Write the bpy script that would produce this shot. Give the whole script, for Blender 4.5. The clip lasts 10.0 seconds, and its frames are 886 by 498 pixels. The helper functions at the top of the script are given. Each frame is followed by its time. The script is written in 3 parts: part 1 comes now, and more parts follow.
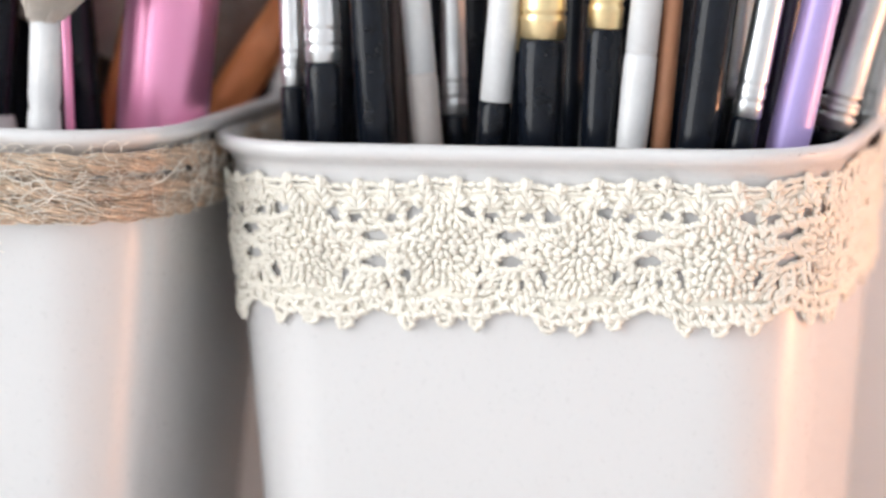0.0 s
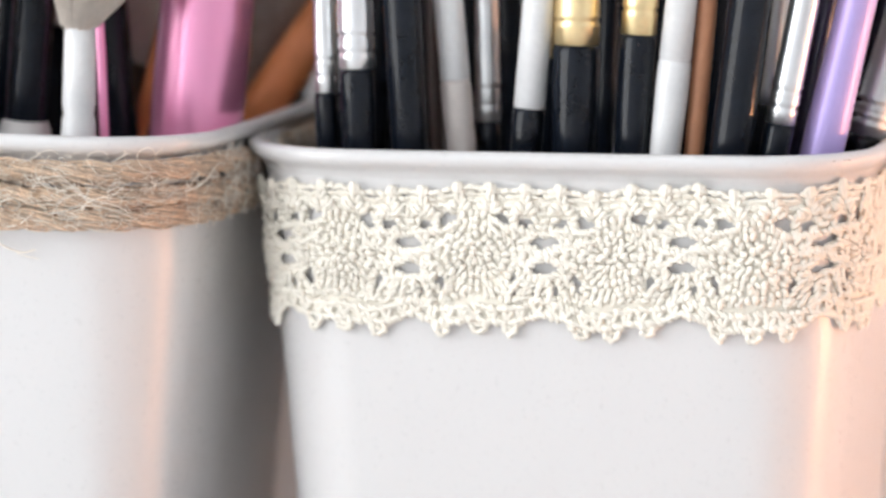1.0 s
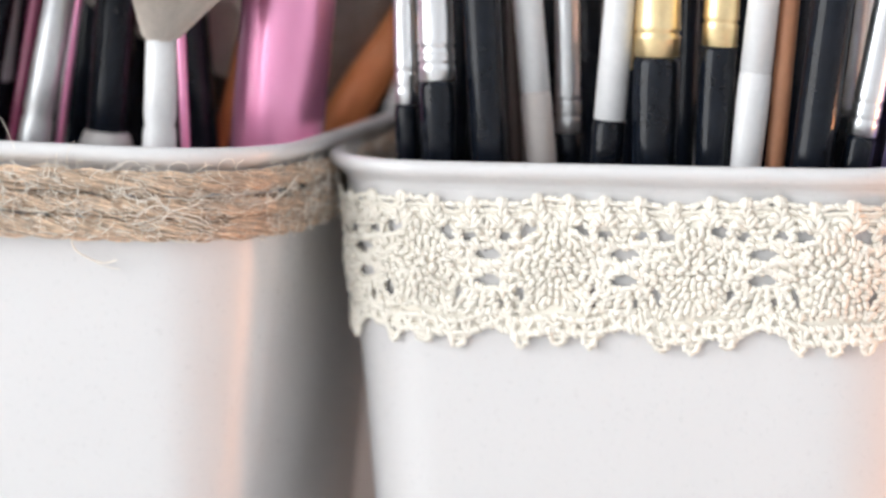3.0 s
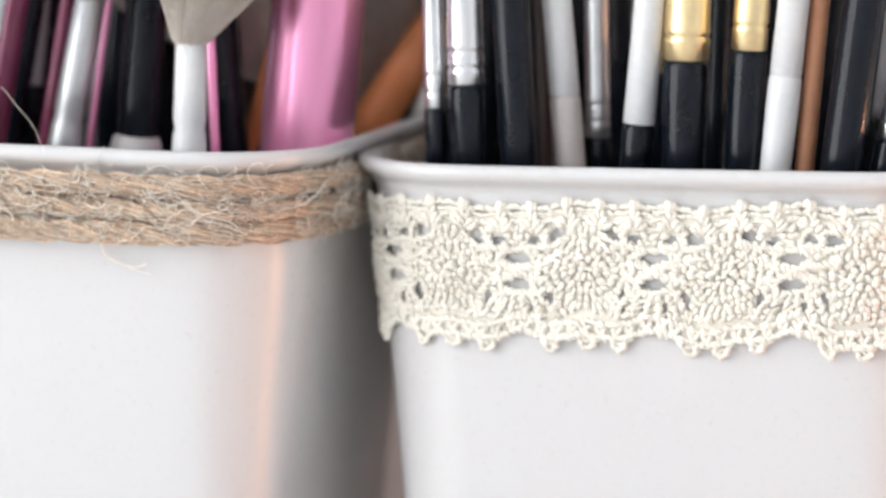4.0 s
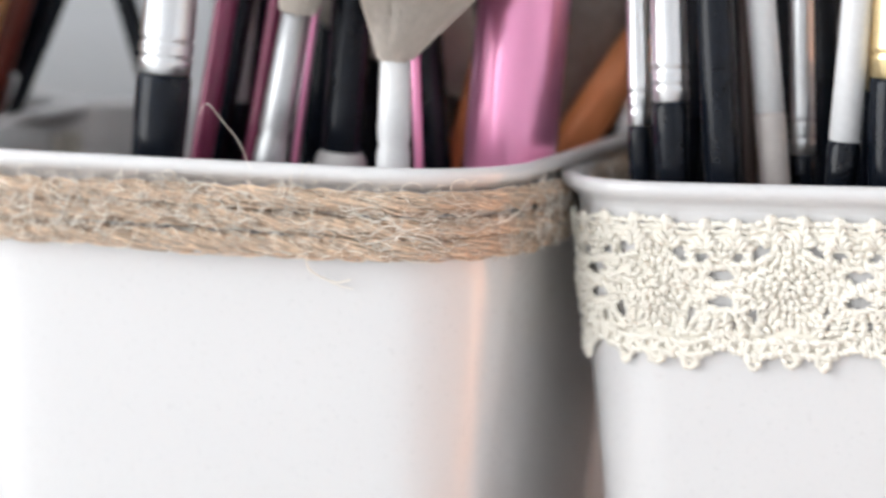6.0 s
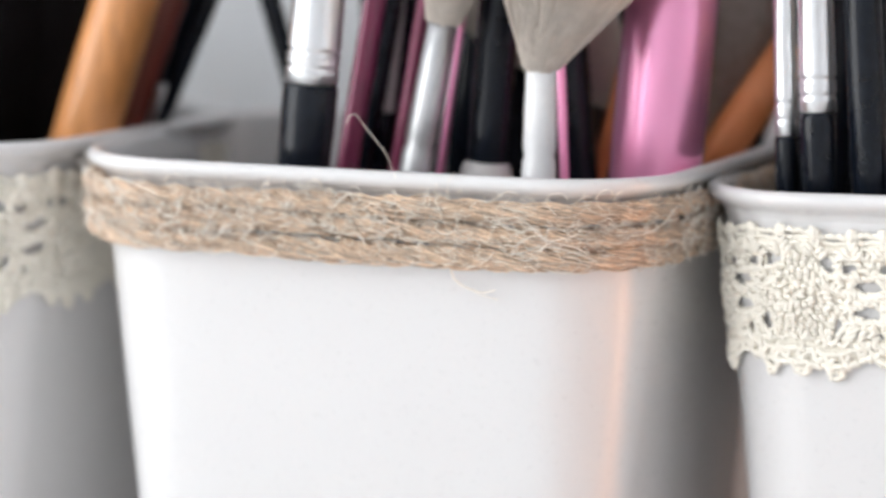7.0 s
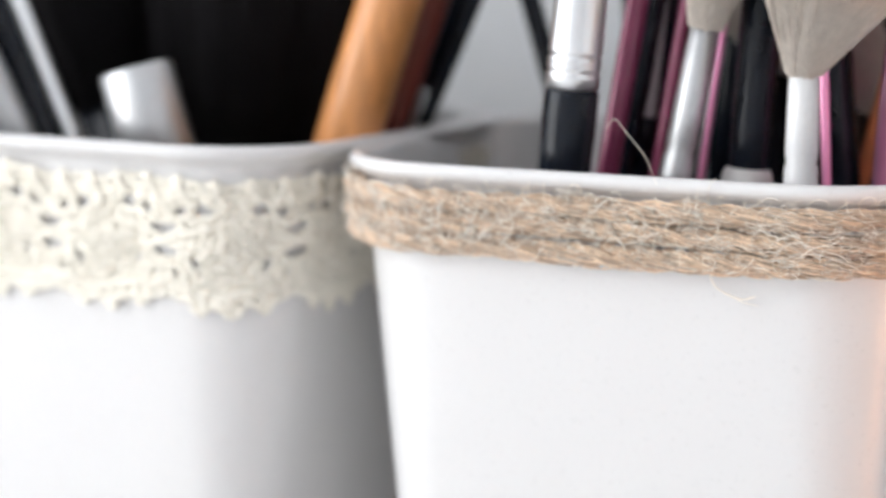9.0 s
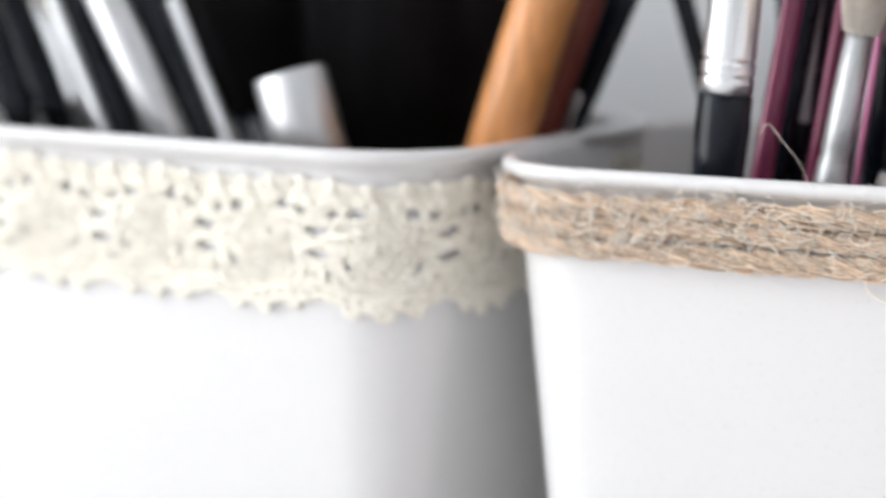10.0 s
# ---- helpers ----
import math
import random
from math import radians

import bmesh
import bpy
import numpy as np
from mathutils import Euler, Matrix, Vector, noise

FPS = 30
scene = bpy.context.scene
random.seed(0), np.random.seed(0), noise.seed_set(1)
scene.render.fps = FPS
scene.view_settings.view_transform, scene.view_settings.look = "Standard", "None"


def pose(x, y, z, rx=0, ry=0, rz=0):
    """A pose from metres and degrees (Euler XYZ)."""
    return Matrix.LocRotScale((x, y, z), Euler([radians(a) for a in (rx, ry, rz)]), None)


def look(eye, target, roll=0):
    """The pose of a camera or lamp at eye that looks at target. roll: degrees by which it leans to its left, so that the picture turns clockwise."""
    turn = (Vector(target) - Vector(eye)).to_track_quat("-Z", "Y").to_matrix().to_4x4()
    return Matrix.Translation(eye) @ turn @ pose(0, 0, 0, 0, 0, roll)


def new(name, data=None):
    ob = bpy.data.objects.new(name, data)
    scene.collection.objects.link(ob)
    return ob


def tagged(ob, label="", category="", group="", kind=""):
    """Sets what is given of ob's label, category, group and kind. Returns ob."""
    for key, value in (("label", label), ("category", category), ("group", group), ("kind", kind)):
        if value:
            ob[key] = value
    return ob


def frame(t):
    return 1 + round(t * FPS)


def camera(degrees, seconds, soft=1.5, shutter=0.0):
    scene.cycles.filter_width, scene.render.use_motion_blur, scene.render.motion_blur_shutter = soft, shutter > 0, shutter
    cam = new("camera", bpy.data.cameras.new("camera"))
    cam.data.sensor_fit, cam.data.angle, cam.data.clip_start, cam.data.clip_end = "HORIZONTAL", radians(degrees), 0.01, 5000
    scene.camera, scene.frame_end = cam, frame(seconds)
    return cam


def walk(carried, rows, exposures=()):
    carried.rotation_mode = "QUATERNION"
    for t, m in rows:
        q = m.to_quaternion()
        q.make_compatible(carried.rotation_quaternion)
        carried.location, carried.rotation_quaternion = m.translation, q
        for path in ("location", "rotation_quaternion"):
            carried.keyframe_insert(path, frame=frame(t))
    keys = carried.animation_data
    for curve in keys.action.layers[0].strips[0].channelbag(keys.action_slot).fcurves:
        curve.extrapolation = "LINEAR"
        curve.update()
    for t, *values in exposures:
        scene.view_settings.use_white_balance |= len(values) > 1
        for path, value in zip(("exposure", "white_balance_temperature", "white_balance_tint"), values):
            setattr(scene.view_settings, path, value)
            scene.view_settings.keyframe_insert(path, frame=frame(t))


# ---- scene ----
cam = camera(18.0, 10.0, soft=2.7, shutter=0.5)
cam.data.dof.use_dof = True
cam.data.dof.focus_distance = 0.49
cam.data.dof.aperture_fstop = 8.2
EYE = (0.0, 0.0, 0.19096)
PATH = [  # seconds, yaw, pitch, roll: a slow pan on a tripod
    (0, -0.000, -9.257, 2.040),
    (0.5, 0.308, -9.183, 2.013),
    (1, 0.703, -9.145, 1.917),
    (1.5, 1.181, -9.106, 1.866),
    (2, 1.612, -9.076, 1.809),
    (2.5, 2.030, -9.014, 1.830),
    (4, 2.975, -8.895, 1.709),
    (4.5, 3.458, -8.870, 1.655),
    (5, 4.273, -8.828, 1.609),
    (5.5, 5.478, -8.746, 1.498),
    (5.7, 6.170, -8.712, 1.450),
    (6.8, 9.604, -8.535, 1.205),
    (7, 10.194, -8.519, 1.159),
    (7.5, 11.719, -8.509, 0.963),
    (8, 13.034, -8.512, 1.019),
    (8.5, 14.322, -8.514, 0.877),
    (9, 15.568, -8.511, 0.863),
    (9.5, 17.099, -8.487, 0.749),
    (10, 18.717, -8.461, 0.665),
]
walk(cam, [(t, pose(*EYE, 90 + pitch, 0, yaw) @ pose(0, 0, 0, 0, 0, roll)) for t, yaw, pitch, roll in PATH])

# ---- light ----
scene.view_settings.exposure = -0.97
world = bpy.data.worlds.new("sky")
scene.world = world
world.use_nodes = True
sky = world.node_tree.nodes.new("ShaderNodeTexSky")
sky.sky_type, sky.sun_disc = "NISHITA", False
sky.sun_elevation, sky.sun_rotation = radians(35), radians(200)
world.node_tree.links.new(sky.outputs[0], world.node_tree.nodes["Background"].inputs[0])
world.node_tree.nodes["Background"].inputs[1].default_value = 0.1


def lamp(name, kind, energy, color, m, **more):
    data = bpy.data.lights.new(name, kind)
    data.energy, data.color = energy, color
    if kind == "AREA":
        data.shape, data.size, data.size_y = "RECTANGLE", more["size"], more["size_y"]
    if kind == "POINT":
        data.shadow_soft_size = more["radius"]
    ob = new(name, data)
    ob.matrix_world = m
    return ob


WINDOW = (-1.88, -0.50, 0.70)
lamp("window_daylight", "AREA", 104, (0.95, 0.965, 0.985), look(WINDOW, (0.0, 0.25, 0.15)), size=1.7, size_y=2.0)
LAMP = (0.50, 0.442, 0.030)
lamp("warm_candle_light", "POINT", 7.0, (1.0, 0.44, 0.21), pose(*LAMP), radius=0.007)


# ---- materials ----
def mat(name, color, rough=0.5, metal=0.0, vary=0.06, scale=60.0, bump=0.0, fine=900.0, coat=0.0, random_by=None, spread=0.0, stretch=None, through_it=0.0, spec=0.5):
    """A surface with stains at one scale, grain and relief at a finer one."""
    m = bpy.data.materials.new(name)
    m.use_nodes = True
    nodes, links = m.node_tree.nodes, m.node_tree.links
    b = nodes["Principled BSDF"]
    b.inputs["Metallic"].default_value = metal
    b.inputs["Coat Weight"].default_value = coat
    b.inputs["Specular IOR Level"].default_value = spec
    co = nodes.new("ShaderNodeTexCoord")
    at = co.outputs["Object"]
    if stretch:
        mp = nodes.new("ShaderNodeMapping")
        mp.inputs["Scale"].default_value = stretch
        links.new(at, mp.inputs[0])
        at = mp.outputs[0]
    big, small = nodes.new("ShaderNodeTexNoise"), nodes.new("ShaderNodeTexNoise")
    for n, s in ((big, scale), (small, fine)):
        n.inputs["Scale"].default_value = s
        n.inputs["Detail"].default_value = 4
        links.new(at, n.inputs["Vector"])
    mix = nodes.new("ShaderNodeMix")
    mix.data_type = "FLOAT"
    mix.inputs[0].default_value = 0.4
    links.new(big.outputs[0], mix.inputs[2])
    links.new(small.outputs[0], mix.inputs[3])
    ramp = nodes.new("ShaderNodeMapRange")
    ramp.inputs[1].default_value, ramp.inputs[2].default_value = 0.3, 0.7
    ramp.inputs[3].default_value, ramp.inputs[4].default_value = 1 - vary * 2, 1 + vary
    links.new(mix.outputs[0], ramp.inputs[0])
    value = ramp.outputs[0]
    if spread:
        if random_by == "island":
            src = nodes.new("ShaderNodeNewGeometry").outputs["Random Per Island"]
        else:
            src = nodes.new("ShaderNodeObjectInfo").outputs["Random"]
        rr = nodes.new("ShaderNodeMapRange")
        rr.inputs[3].default_value, rr.inputs[4].default_value = 1 - spread, 1 + spread * 0.6
        links.new(src, rr.inputs[0])
        mul = nodes.new("ShaderNodeMath")
        mul.operation = "MULTIPLY"
        links.new(value, mul.inputs[0])
        links.new(rr.outputs[0], mul.inputs[1])
        value = mul.outputs[0]
    tint = nodes.new("ShaderNodeVectorMath")
    tint.operation = "SCALE"
    tint.inputs[0].default_value = color
    links.new(value, tint.inputs["Scale"])
    links.new(tint.outputs[0], b.inputs["Base Color"])
    if through_it:  # thin yarn lets light through
        tr, both = nodes.new("ShaderNodeBsdfTranslucent"), nodes.new("ShaderNodeMixShader")
        links.new(tint.outputs[0], tr.inputs["Color"])
        both.inputs[0].default_value = through_it
        links.new(b.outputs[0], both.inputs[1])
        links.new(tr.outputs[0], both.inputs[2])
        links.new(both.outputs[0], nodes["Material Output"].inputs["Surface"])
    rg = nodes.new("ShaderNodeMapRange")
    rg.inputs[3].default_value, rg.inputs[4].default_value = rough * 0.8, min(rough * 1.25, 1)
    links.new(mix.outputs[0], rg.inputs[0])
    links.new(rg.outputs[0], b.inputs["Roughness"])
    if bump:
        bp = nodes.new("ShaderNodeBump")
        bp.inputs["Strength"].default_value = bump
        bp.inputs["Distance"].default_value = 0.0004
        links.new(small.outputs[0], bp.inputs["Height"])
        links.new(bp.outputs[0], b.inputs["Normal"])
    return m


WHITE_TIN = mat("white_lacquer", (0.70, 0.69, 0.684), 0.28, vary=0.003, scale=900, fine=4000, coat=0.25)
LACE = mat("cotton_lace", (0.985, 0.94, 0.835), 0.8, vary=0.03, scale=120, bump=0.25, fine=2600, random_by="island", spread=0.04, spec=0.3, through_it=0.06)
JUTE = mat("jute_yarn", (0.76, 0.565, 0.40), 0.9, vary=0.22, scale=260, bump=0.9, fine=1800, stretch=(1, 1, 5))
JUTE_FIBRE = mat("jute_fibre", (0.90, 0.71, 0.54), 0.7, vary=0.15, scale=400, random_by="island", spread=0.45)
FUZZ = mat("pale_jute_fuzz", (0.98, 0.91, 0.81), 0.45, vary=0.05, scale=400, random_by="island", spread=0.22)
BLACK = mat("black_lacquer", (0.006, 0.0085, 0.014), 0.10, vary=0.2, scale=200, coat=0.0, spec=0.26)
SILVER = mat("nickel_ferrule", (0.80, 0.81, 0.82), 0.29, 1.0, vary=0.04, scale=300, bump=0.08, stretch=(1, 1, 0.1))
GREY = mat("satin_aluminium", (0.58, 0.585, 0.59), 0.42, 1.0, vary=0.05, scale=300, bump=0.1)
GOLD = mat("brass_ferrule", (0.90, 0.71, 0.40), 0.33, 1.0, vary=0.06, scale=300, bump=0.1)
WHITE = mat("white_handle", (0.74, 0.74, 0.74), 0.3, vary=0.04, scale=200, coat=0.3)
TAUPE_PALE = mat("pale_grey_collar", (0.62, 0.60, 0.58), 0.5, vary=0.05, scale=200)
TAUPE = mat("taupe_handle", (0.58, 0.53, 0.50), 0.45, vary=0.05, scale=200)
COPPER = mat("copper_handle", (0.44, 0.20, 0.105), 0.45, 0.1, vary=0.08, scale=150)
BRONZE = mat("orange_bronze_handle", (0.82, 0.29, 0.11), 0.4, 0.1, vary=0.08, scale=150)
LILAC = mat("lilac_handle", (0.50, 0.40, 0.76), 0.40, 0.35, vary=0.03, scale=150)
NAVY = mat("navy_handle", (0.02, 0.018, 0.05), 0.22, vary=0.1, scale=150, coat=0.5)
PINK = mat("metallic_pink_handle", (0.96, 0.37, 0.61), 0.32, 0.8, vary=0.01, scale=150, coat=1.0)
BURGUNDY = mat("burgundy_handle", (0.22, 0.03, 0.085), 0.3, 0.2, vary=0.1, scale=150, coat=0.4)
BROWN = mat("dark_brown_handle", (0.05, 0.03, 0.025), 0.4, vary=0.1, scale=150)
ORANGE = mat("varnished_wood_handle", (0.70, 0.30, 0.10), 0.4, vary=0.2, scale=90, stretch=(6, 6, 0.6), coat=0.3)
REDWOOD = mat("red_varnish_handle", (0.20, 0.045, 0.03), 0.35, vary=0.15, scale=90, stretch=(6, 6, 0.6), coat=0.2)
BEIGE_HAIR = mat("beige_bristle", (0.70, 0.63, 0.56), 0.85, vary=0.05, scale=500, bump=0.15, random_by="island", spread=0.04, spec=0.2)
TAUPE_HAIR = mat("taupe_bristle", (0.30, 0.255, 0.225), 0.8, vary=0.15, scale=500, bump=0.5)
BLACK_HAIR = mat("black_bristle", (0.008, 0.007, 0.008), 0.8, spec=0.15, vary=0.2, scale=500, bump=0.5)
WALL = mat("cool_white_wall_paint", (0.85, 0.87, 0.89), 0.8, vary=0.02, scale=3, bump=0.1, fine=200)
DESK = mat("white_desk_top", (0.84, 0.83, 0.82), 0.4, vary=0.03, scale=6, bump=0.05, fine=150)


# ---- mesh helpers ----
def part(name, mesh, material, parent=None, label=""):
    """One mesh object, made of (vertices, faces) or a bmesh, under a thing."""
    data = bpy.data.meshes.new(name)
    if isinstance(mesh, tuple):
        data.from_pydata([tuple(v) for v in mesh[0]], [], [tuple(int(i) for i in q) for q in mesh[1]])
    else:
        mesh.to_mesh(data)
        mesh.free()
    data.polygons.foreach_set("use_smooth", [True] * len(data.polygons))
    data.materials.append(material)
    data.update()
    ob = new(name, data)
    ob.parent = parent
    if label:
        ob["label"] = label
    return ob


def join(pieces):
    vs, fs, n = [], [], 0
    for v, q in pieces:
        vs += list(v)
        fs += [[i + n for i in face] for face in q]
        n += len(v)
    return vs, fs


def lathe(profile, turns=24, axis=(0, 0, 1), base=(0, 0, 0), squash=1.0):
    """A turned body: (radius, along) pairs about an axis that starts at base."""
    axis = Vector(axis).normalized()
    q = Vector((0, 0, 1)).rotation_difference(axis).to_matrix()
    vs, fs = [], []
    for r, s in profile:
        for k in range(turns):
            a = 2 * math.pi * k / turns
            vs.append(Vector(base) + q @ Vector((r * math.cos(a), r * squash * math.sin(a), s)))
    for i in range(len(profile) - 1):
        for k in range(turns):
            a, b = i * turns + k, i * turns + (k + 1) % turns
            fs.append((a, b, b + turns, a + turns))
    fs.append(tuple(range(turns - 1, -1, -1)))
    fs.append(tuple((len(profile) - 1) * turns + k for k in range(turns)))
    return vs, fs


def tube(points, radius, sides=3):
    """A thread along points; its radius may be one number or one a point."""
    n = len(points)
    rad = radius if hasattr(radius, "__len__") else [radius] * n
    vs, fs = [], []
    for i, p in enumerate(points):
        d = (Vector(points[min(i + 1, n - 1)]) - Vector(points[max(i - 1, 0)])).normalized()
        u = d.cross(Vector((0.31, 0.2, 0.93))).normalized()
        w = d.cross(u)
        for k in range(sides):
            a = 2 * math.pi * k / sides
            vs.append(Vector(p) + (u * math.cos(a) + w * math.sin(a)) * rad[i])
    for i in range(n - 1):
        for k in range(sides):
            a, b = i * sides + k, i * sides + (k + 1) % sides
            fs.append((a, b, b + sides, a + sides))
    return vs, fs


# ---- the room round the shelf ----
def slab(name, lo, hi, material, label):
    bm = bmesh.new()
    bmesh.ops.create_cube(bm, size=1.0)
    for v in bm.verts:
        v.co = [lo[k] + (hi[k] - lo[k]) * (v.co[k] + 0.5) for k in range(3)]
    ob = part(name, bm, material)
    for p in ob.data.polygons:
        p.use_smooth = False
    return tagged(ob, label, "wall" if "wall" in name else name, "", "structure")


slab("wall_north", (-2.1, 0.642, -0.75), (1.7, 0.742, 1.95), WALL, "pale cool white painted wall behind the pots")
bpy.data.objects["wall_north"].matrix_world = Matrix.Translation((0.02, 0.624, 0)) @ pose(0, 0, 0, 0, 0, -5.2) @ Matrix.Translation((-0.02, -0.642, 0))
slab("ceiling", (-1.9, -1.6, 1.95), (1.4, 0.96, 2.05), WALL, "plain white painted ceiling")
slab("floor", (-1.9, -1.6, -0.85), (1.4, 0.96, -0.75), TAUPE, "plain light brown floor")
slab("wall_south", (-1.9, -1.6, -0.75), (1.4, -1.5, 1.95), WALL, "plain white painted wall behind the camera")
slab("wall_east", (1.3, -1.5, -0.75), (1.4, 0.53, 1.95), WALL, "plain white painted side wall")
# the west wall has the window opening
slab("wall_west", (-2.0, -1.6, -0.75), (-1.9, -1.36, 1.95), WALL, "white painted wall beside the window")
slab("wall_west_far", (-2.0, 0.36, -0.75), (-1.9, 0.96, 1.95), WALL, "white painted wall beside the window")
slab("wall_west_low", (-2.0, -1.36, -0.75), (-1.9, 0.36, -0.32), WALL, "white painted wall under the window")
slab("wall_west_high", (-2.0, -1.36, 1.79), (-1.9, 0.36, 1.95), WALL, "white painted wall over the window")


def desk():
    bm = bmesh.new()
    bmesh.ops.create_cube(bm, size=1.0)
    for v in bm.verts:
        v.co = (v.co.x * 1.3 - 0.05, v.co.y * 0.46 + 0.37, v.co.z * 0.025 - 0.0125)
    bmesh.ops.bevel(bm, geom=bm.edges[:], offset=0.003, segments=2, affect="EDGES")
    top = new("desk")
    tagged(top, "plain white desk top under the pots", "desk")
    part("desk_top", bm, DESK, top)
    for x in (-0.66, 0.56):
        for y in (0.19, 0.55):
            leg = bmesh.new()
            bmesh.ops.create_cube(leg, size=1.0)
            for v in leg.verts:
                v.co = (v.co.x * 0.04 + x, v.co.y * 0.04 + y, v.co.z * 0.725 - 0.3875)
            part("leg", leg, DESK, top)


desk()

# ---- the pots ----
HIGH, TAPER = 0.13, {"one": 0.074, "two": 0.094, "three": 0.094}
WIDE, DEEP, ROUND, SPLAY, BULGE = 0.12, 0.104, 0.022, 0.086, 0.0012


def outline(off, steps=10, fill=8):
    """The pot's plan, a trapezoid with round corners and a wider back, grown by off; starts at the front's middle and goes right."""
    wf, wb, d, r = WIDE - SPLAY * DEEP + 2 * off, WIDE + SPLAY * DEEP + 2 * off, DEEP + 2 * off, ROUND + off
    corner = [Vector(p) for p in ((wf / 2, -d / 2), (wb / 2, d / 2), (-wb / 2, d / 2), (-wf / 2, -d / 2))]
    arcs = []
    for i in range(4):
        p0, p1, p2 = corner[i - 1], corner[i], corner[(i + 1) % 4]
        u, w = (p0 - p1).normalized(), (p2 - p1).normalized()
        ang = u.angle(w)
        mid = p1 + (u + w).normalized() * (r / math.sin(ang / 2))
        a, b = p1 + u * (r / math.tan(ang / 2)) - mid, p1 + w * (r / math.tan(ang / 2)) - mid
        a0, a1 = math.atan2(a.y, a.x), math.atan2(b.y, b.x)
        a1 += 2 * math.pi if a1 < a0 else 0
        arcs.append([mid + r * Vector((math.cos(a0 + (a1 - a0) * k / steps), math.sin(a0 + (a1 - a0) * k / steps))) for k in range(steps + 1)])
    pts = []
    for i in range(4):
        last = arcs[i - 1][-1]
        first = arcs[i][0]
        for k in range(1 if i else fill // 2, fill):
            pts.append(last.lerp(first, k / fill))
        pts += arcs[i]
    last, first = arcs[3][-1], arcs[0][0]
    for k in range(1, fill // 2):
        pts.append(last.lerp(first, k / fill))
    for p in pts:
        x, y = p
        p.x += x * 2 / WIDE * BULGE * max(0, 1 - (2 * y / d) ** 2)
        p.y += y * 2 / DEEP * BULGE * max(0, 1 - (2 * x / WIDE) ** 2)
    return pts


def wall_off(z, taper):
    """How far the outer wall stands in from the rim's crest at the height z."""
    return -0.0013 - taper * (HIGH - z)


class Skin:
    """Places on a pot's outside: along the girth from the front's middle, at a height, standing off the wall."""

    def __init__(self, taper, z0=0.105):
        self.taper, self.z0 = taper, z0
        pts = outline(wall_off(z0, taper), 16, 24)
        self.pts = np.array([(p.x, p.y) for p in pts])
        step = np.hypot(*(np.roll(self.pts, -1, 0) - self.pts).T)
        self.at = np.concatenate([[0], np.cumsum(step)])
        self.girth = self.at[-1]
        self.pts = np.vstack([self.pts, self.pts[:1]])
        d = np.roll(self.pts[:-1], -1, 0) - np.roll(self.pts[:-1], 1, 0)
        nrm = np.c_[d[:, 1], -d[:, 0]]
        nrm /= np.linalg.norm(nrm, axis=1)[:, None]
        self.nrm = np.vstack([nrm, nrm[:1]])

    def place(self, u, z, off):
        u = np.mod(u, self.girth)
        x, y = (np.interp(u, self.at, self.pts[:, k]) for k in (0, 1))
        nx, ny = (np.interp(u, self.at, self.nrm[:, k]) for k in (0, 1))
        grow = off - self.taper * (self.z0 - z)
        return np.stack([x + nx * grow, y + ny * grow, z + 0 * x], -1)


def pot(m, foot, label, taper):
    ring = [(-0.0013 - taper * HIGH - 0.003, 0.0), (-0.0013 - taper * HIGH - 0.0008, 0.0008), (wall_off(0.003, taper), 0.003)]
    ring += [(wall_off(z, taper), z) for z in (0.03, 0.06, 0.09, 0.115, 0.1246)]
    ring += [(-0.0014, 0.1256), (-0.0008, 0.1263), (0.0003, 0.1270), (0.0012, 0.1279), (0.0014, 0.1290), (0.0008, 0.1297), (-0.0002, 0.1300), (-0.0012, 0.1297), (-0.0021, 0.1287)]
    ring += [(wall_off(z, taper) - 0.0013, z) for z in (0.124, 0.09, 0.05, 0.008)] + [(wall_off(0.003, taper) - 0.006, 0.0035)]
    ring = [(off, max(z, foot + z * 0.5)) for off, z in ring]
    vs, fs = [], []
    for off, z in ring:
        pts = outline(off)
        n = len(pts)
        vs += [(p.x, p.y, z) for p in pts]
    for i in range(len(ring) - 1):
        for k in range(n):
            a, b = i * n + k, i * n + (k + 1) % n
            fs.append((a, b, b + n, a + n))
    fs.append(tuple(range(n - 1, -1, -1)))
    fs.append(tuple((len(ring) - 1) * n + k for k in range(n)))
    low, high = 8 * n, 17 * n
    top = new("storage_pot")
    top.matrix_world = m
    tagged(top, label, "pot", "row of white pots")
    body_f = [q for q in fs if not (len(q) == 4 and min(q) >= low - n and max(q) < high)]
    lip_f = [q for q in fs if len(q) == 4 and min(q) >= low - n and max(q) < high]

    def pick(faces):
        used = sorted({i for q in faces for i in q})
        to = {i: k for k, i in enumerate(used)}
        return [vs[i] for i in used], [[to[i] for i in q] for q in faces]

    part("body", pick(body_f), WHITE_TIN, top)
    part("rim", pick(lip_f), WHITE_TIN, top, "rolled white rim")
    return top


# place, turn and lean of each pot
POTS = {"one": ((0.0208, 0.5415), -10.5, -2.3), "two": ((-0.0997, 0.5442), -8.32, -0.52), "three": ((-0.2205, 0.5623), -9.72, -0.05)}
POT_LABEL = {"one": "white lacquered pot with cream lace, full of brushes", "two": "white lacquered pot wound with jute rope, holding brushes",
             "three": "white lacquered pot with lace, holding dark brushes"}
STAND = {key: pose(*at, HIGH, 0, 0, yaw) @ pose(0, 0, 0, 0, lean, 0) @ pose(0, 0, -HIGH) for key, (at, yaw, lean) in POTS.items()}
STAND["three"] = STAND["three"] @ pose(-0.0036, 0, 0) @ Matrix.Diagonal((1.06, 1, 1, 1))  # a slightly wider one
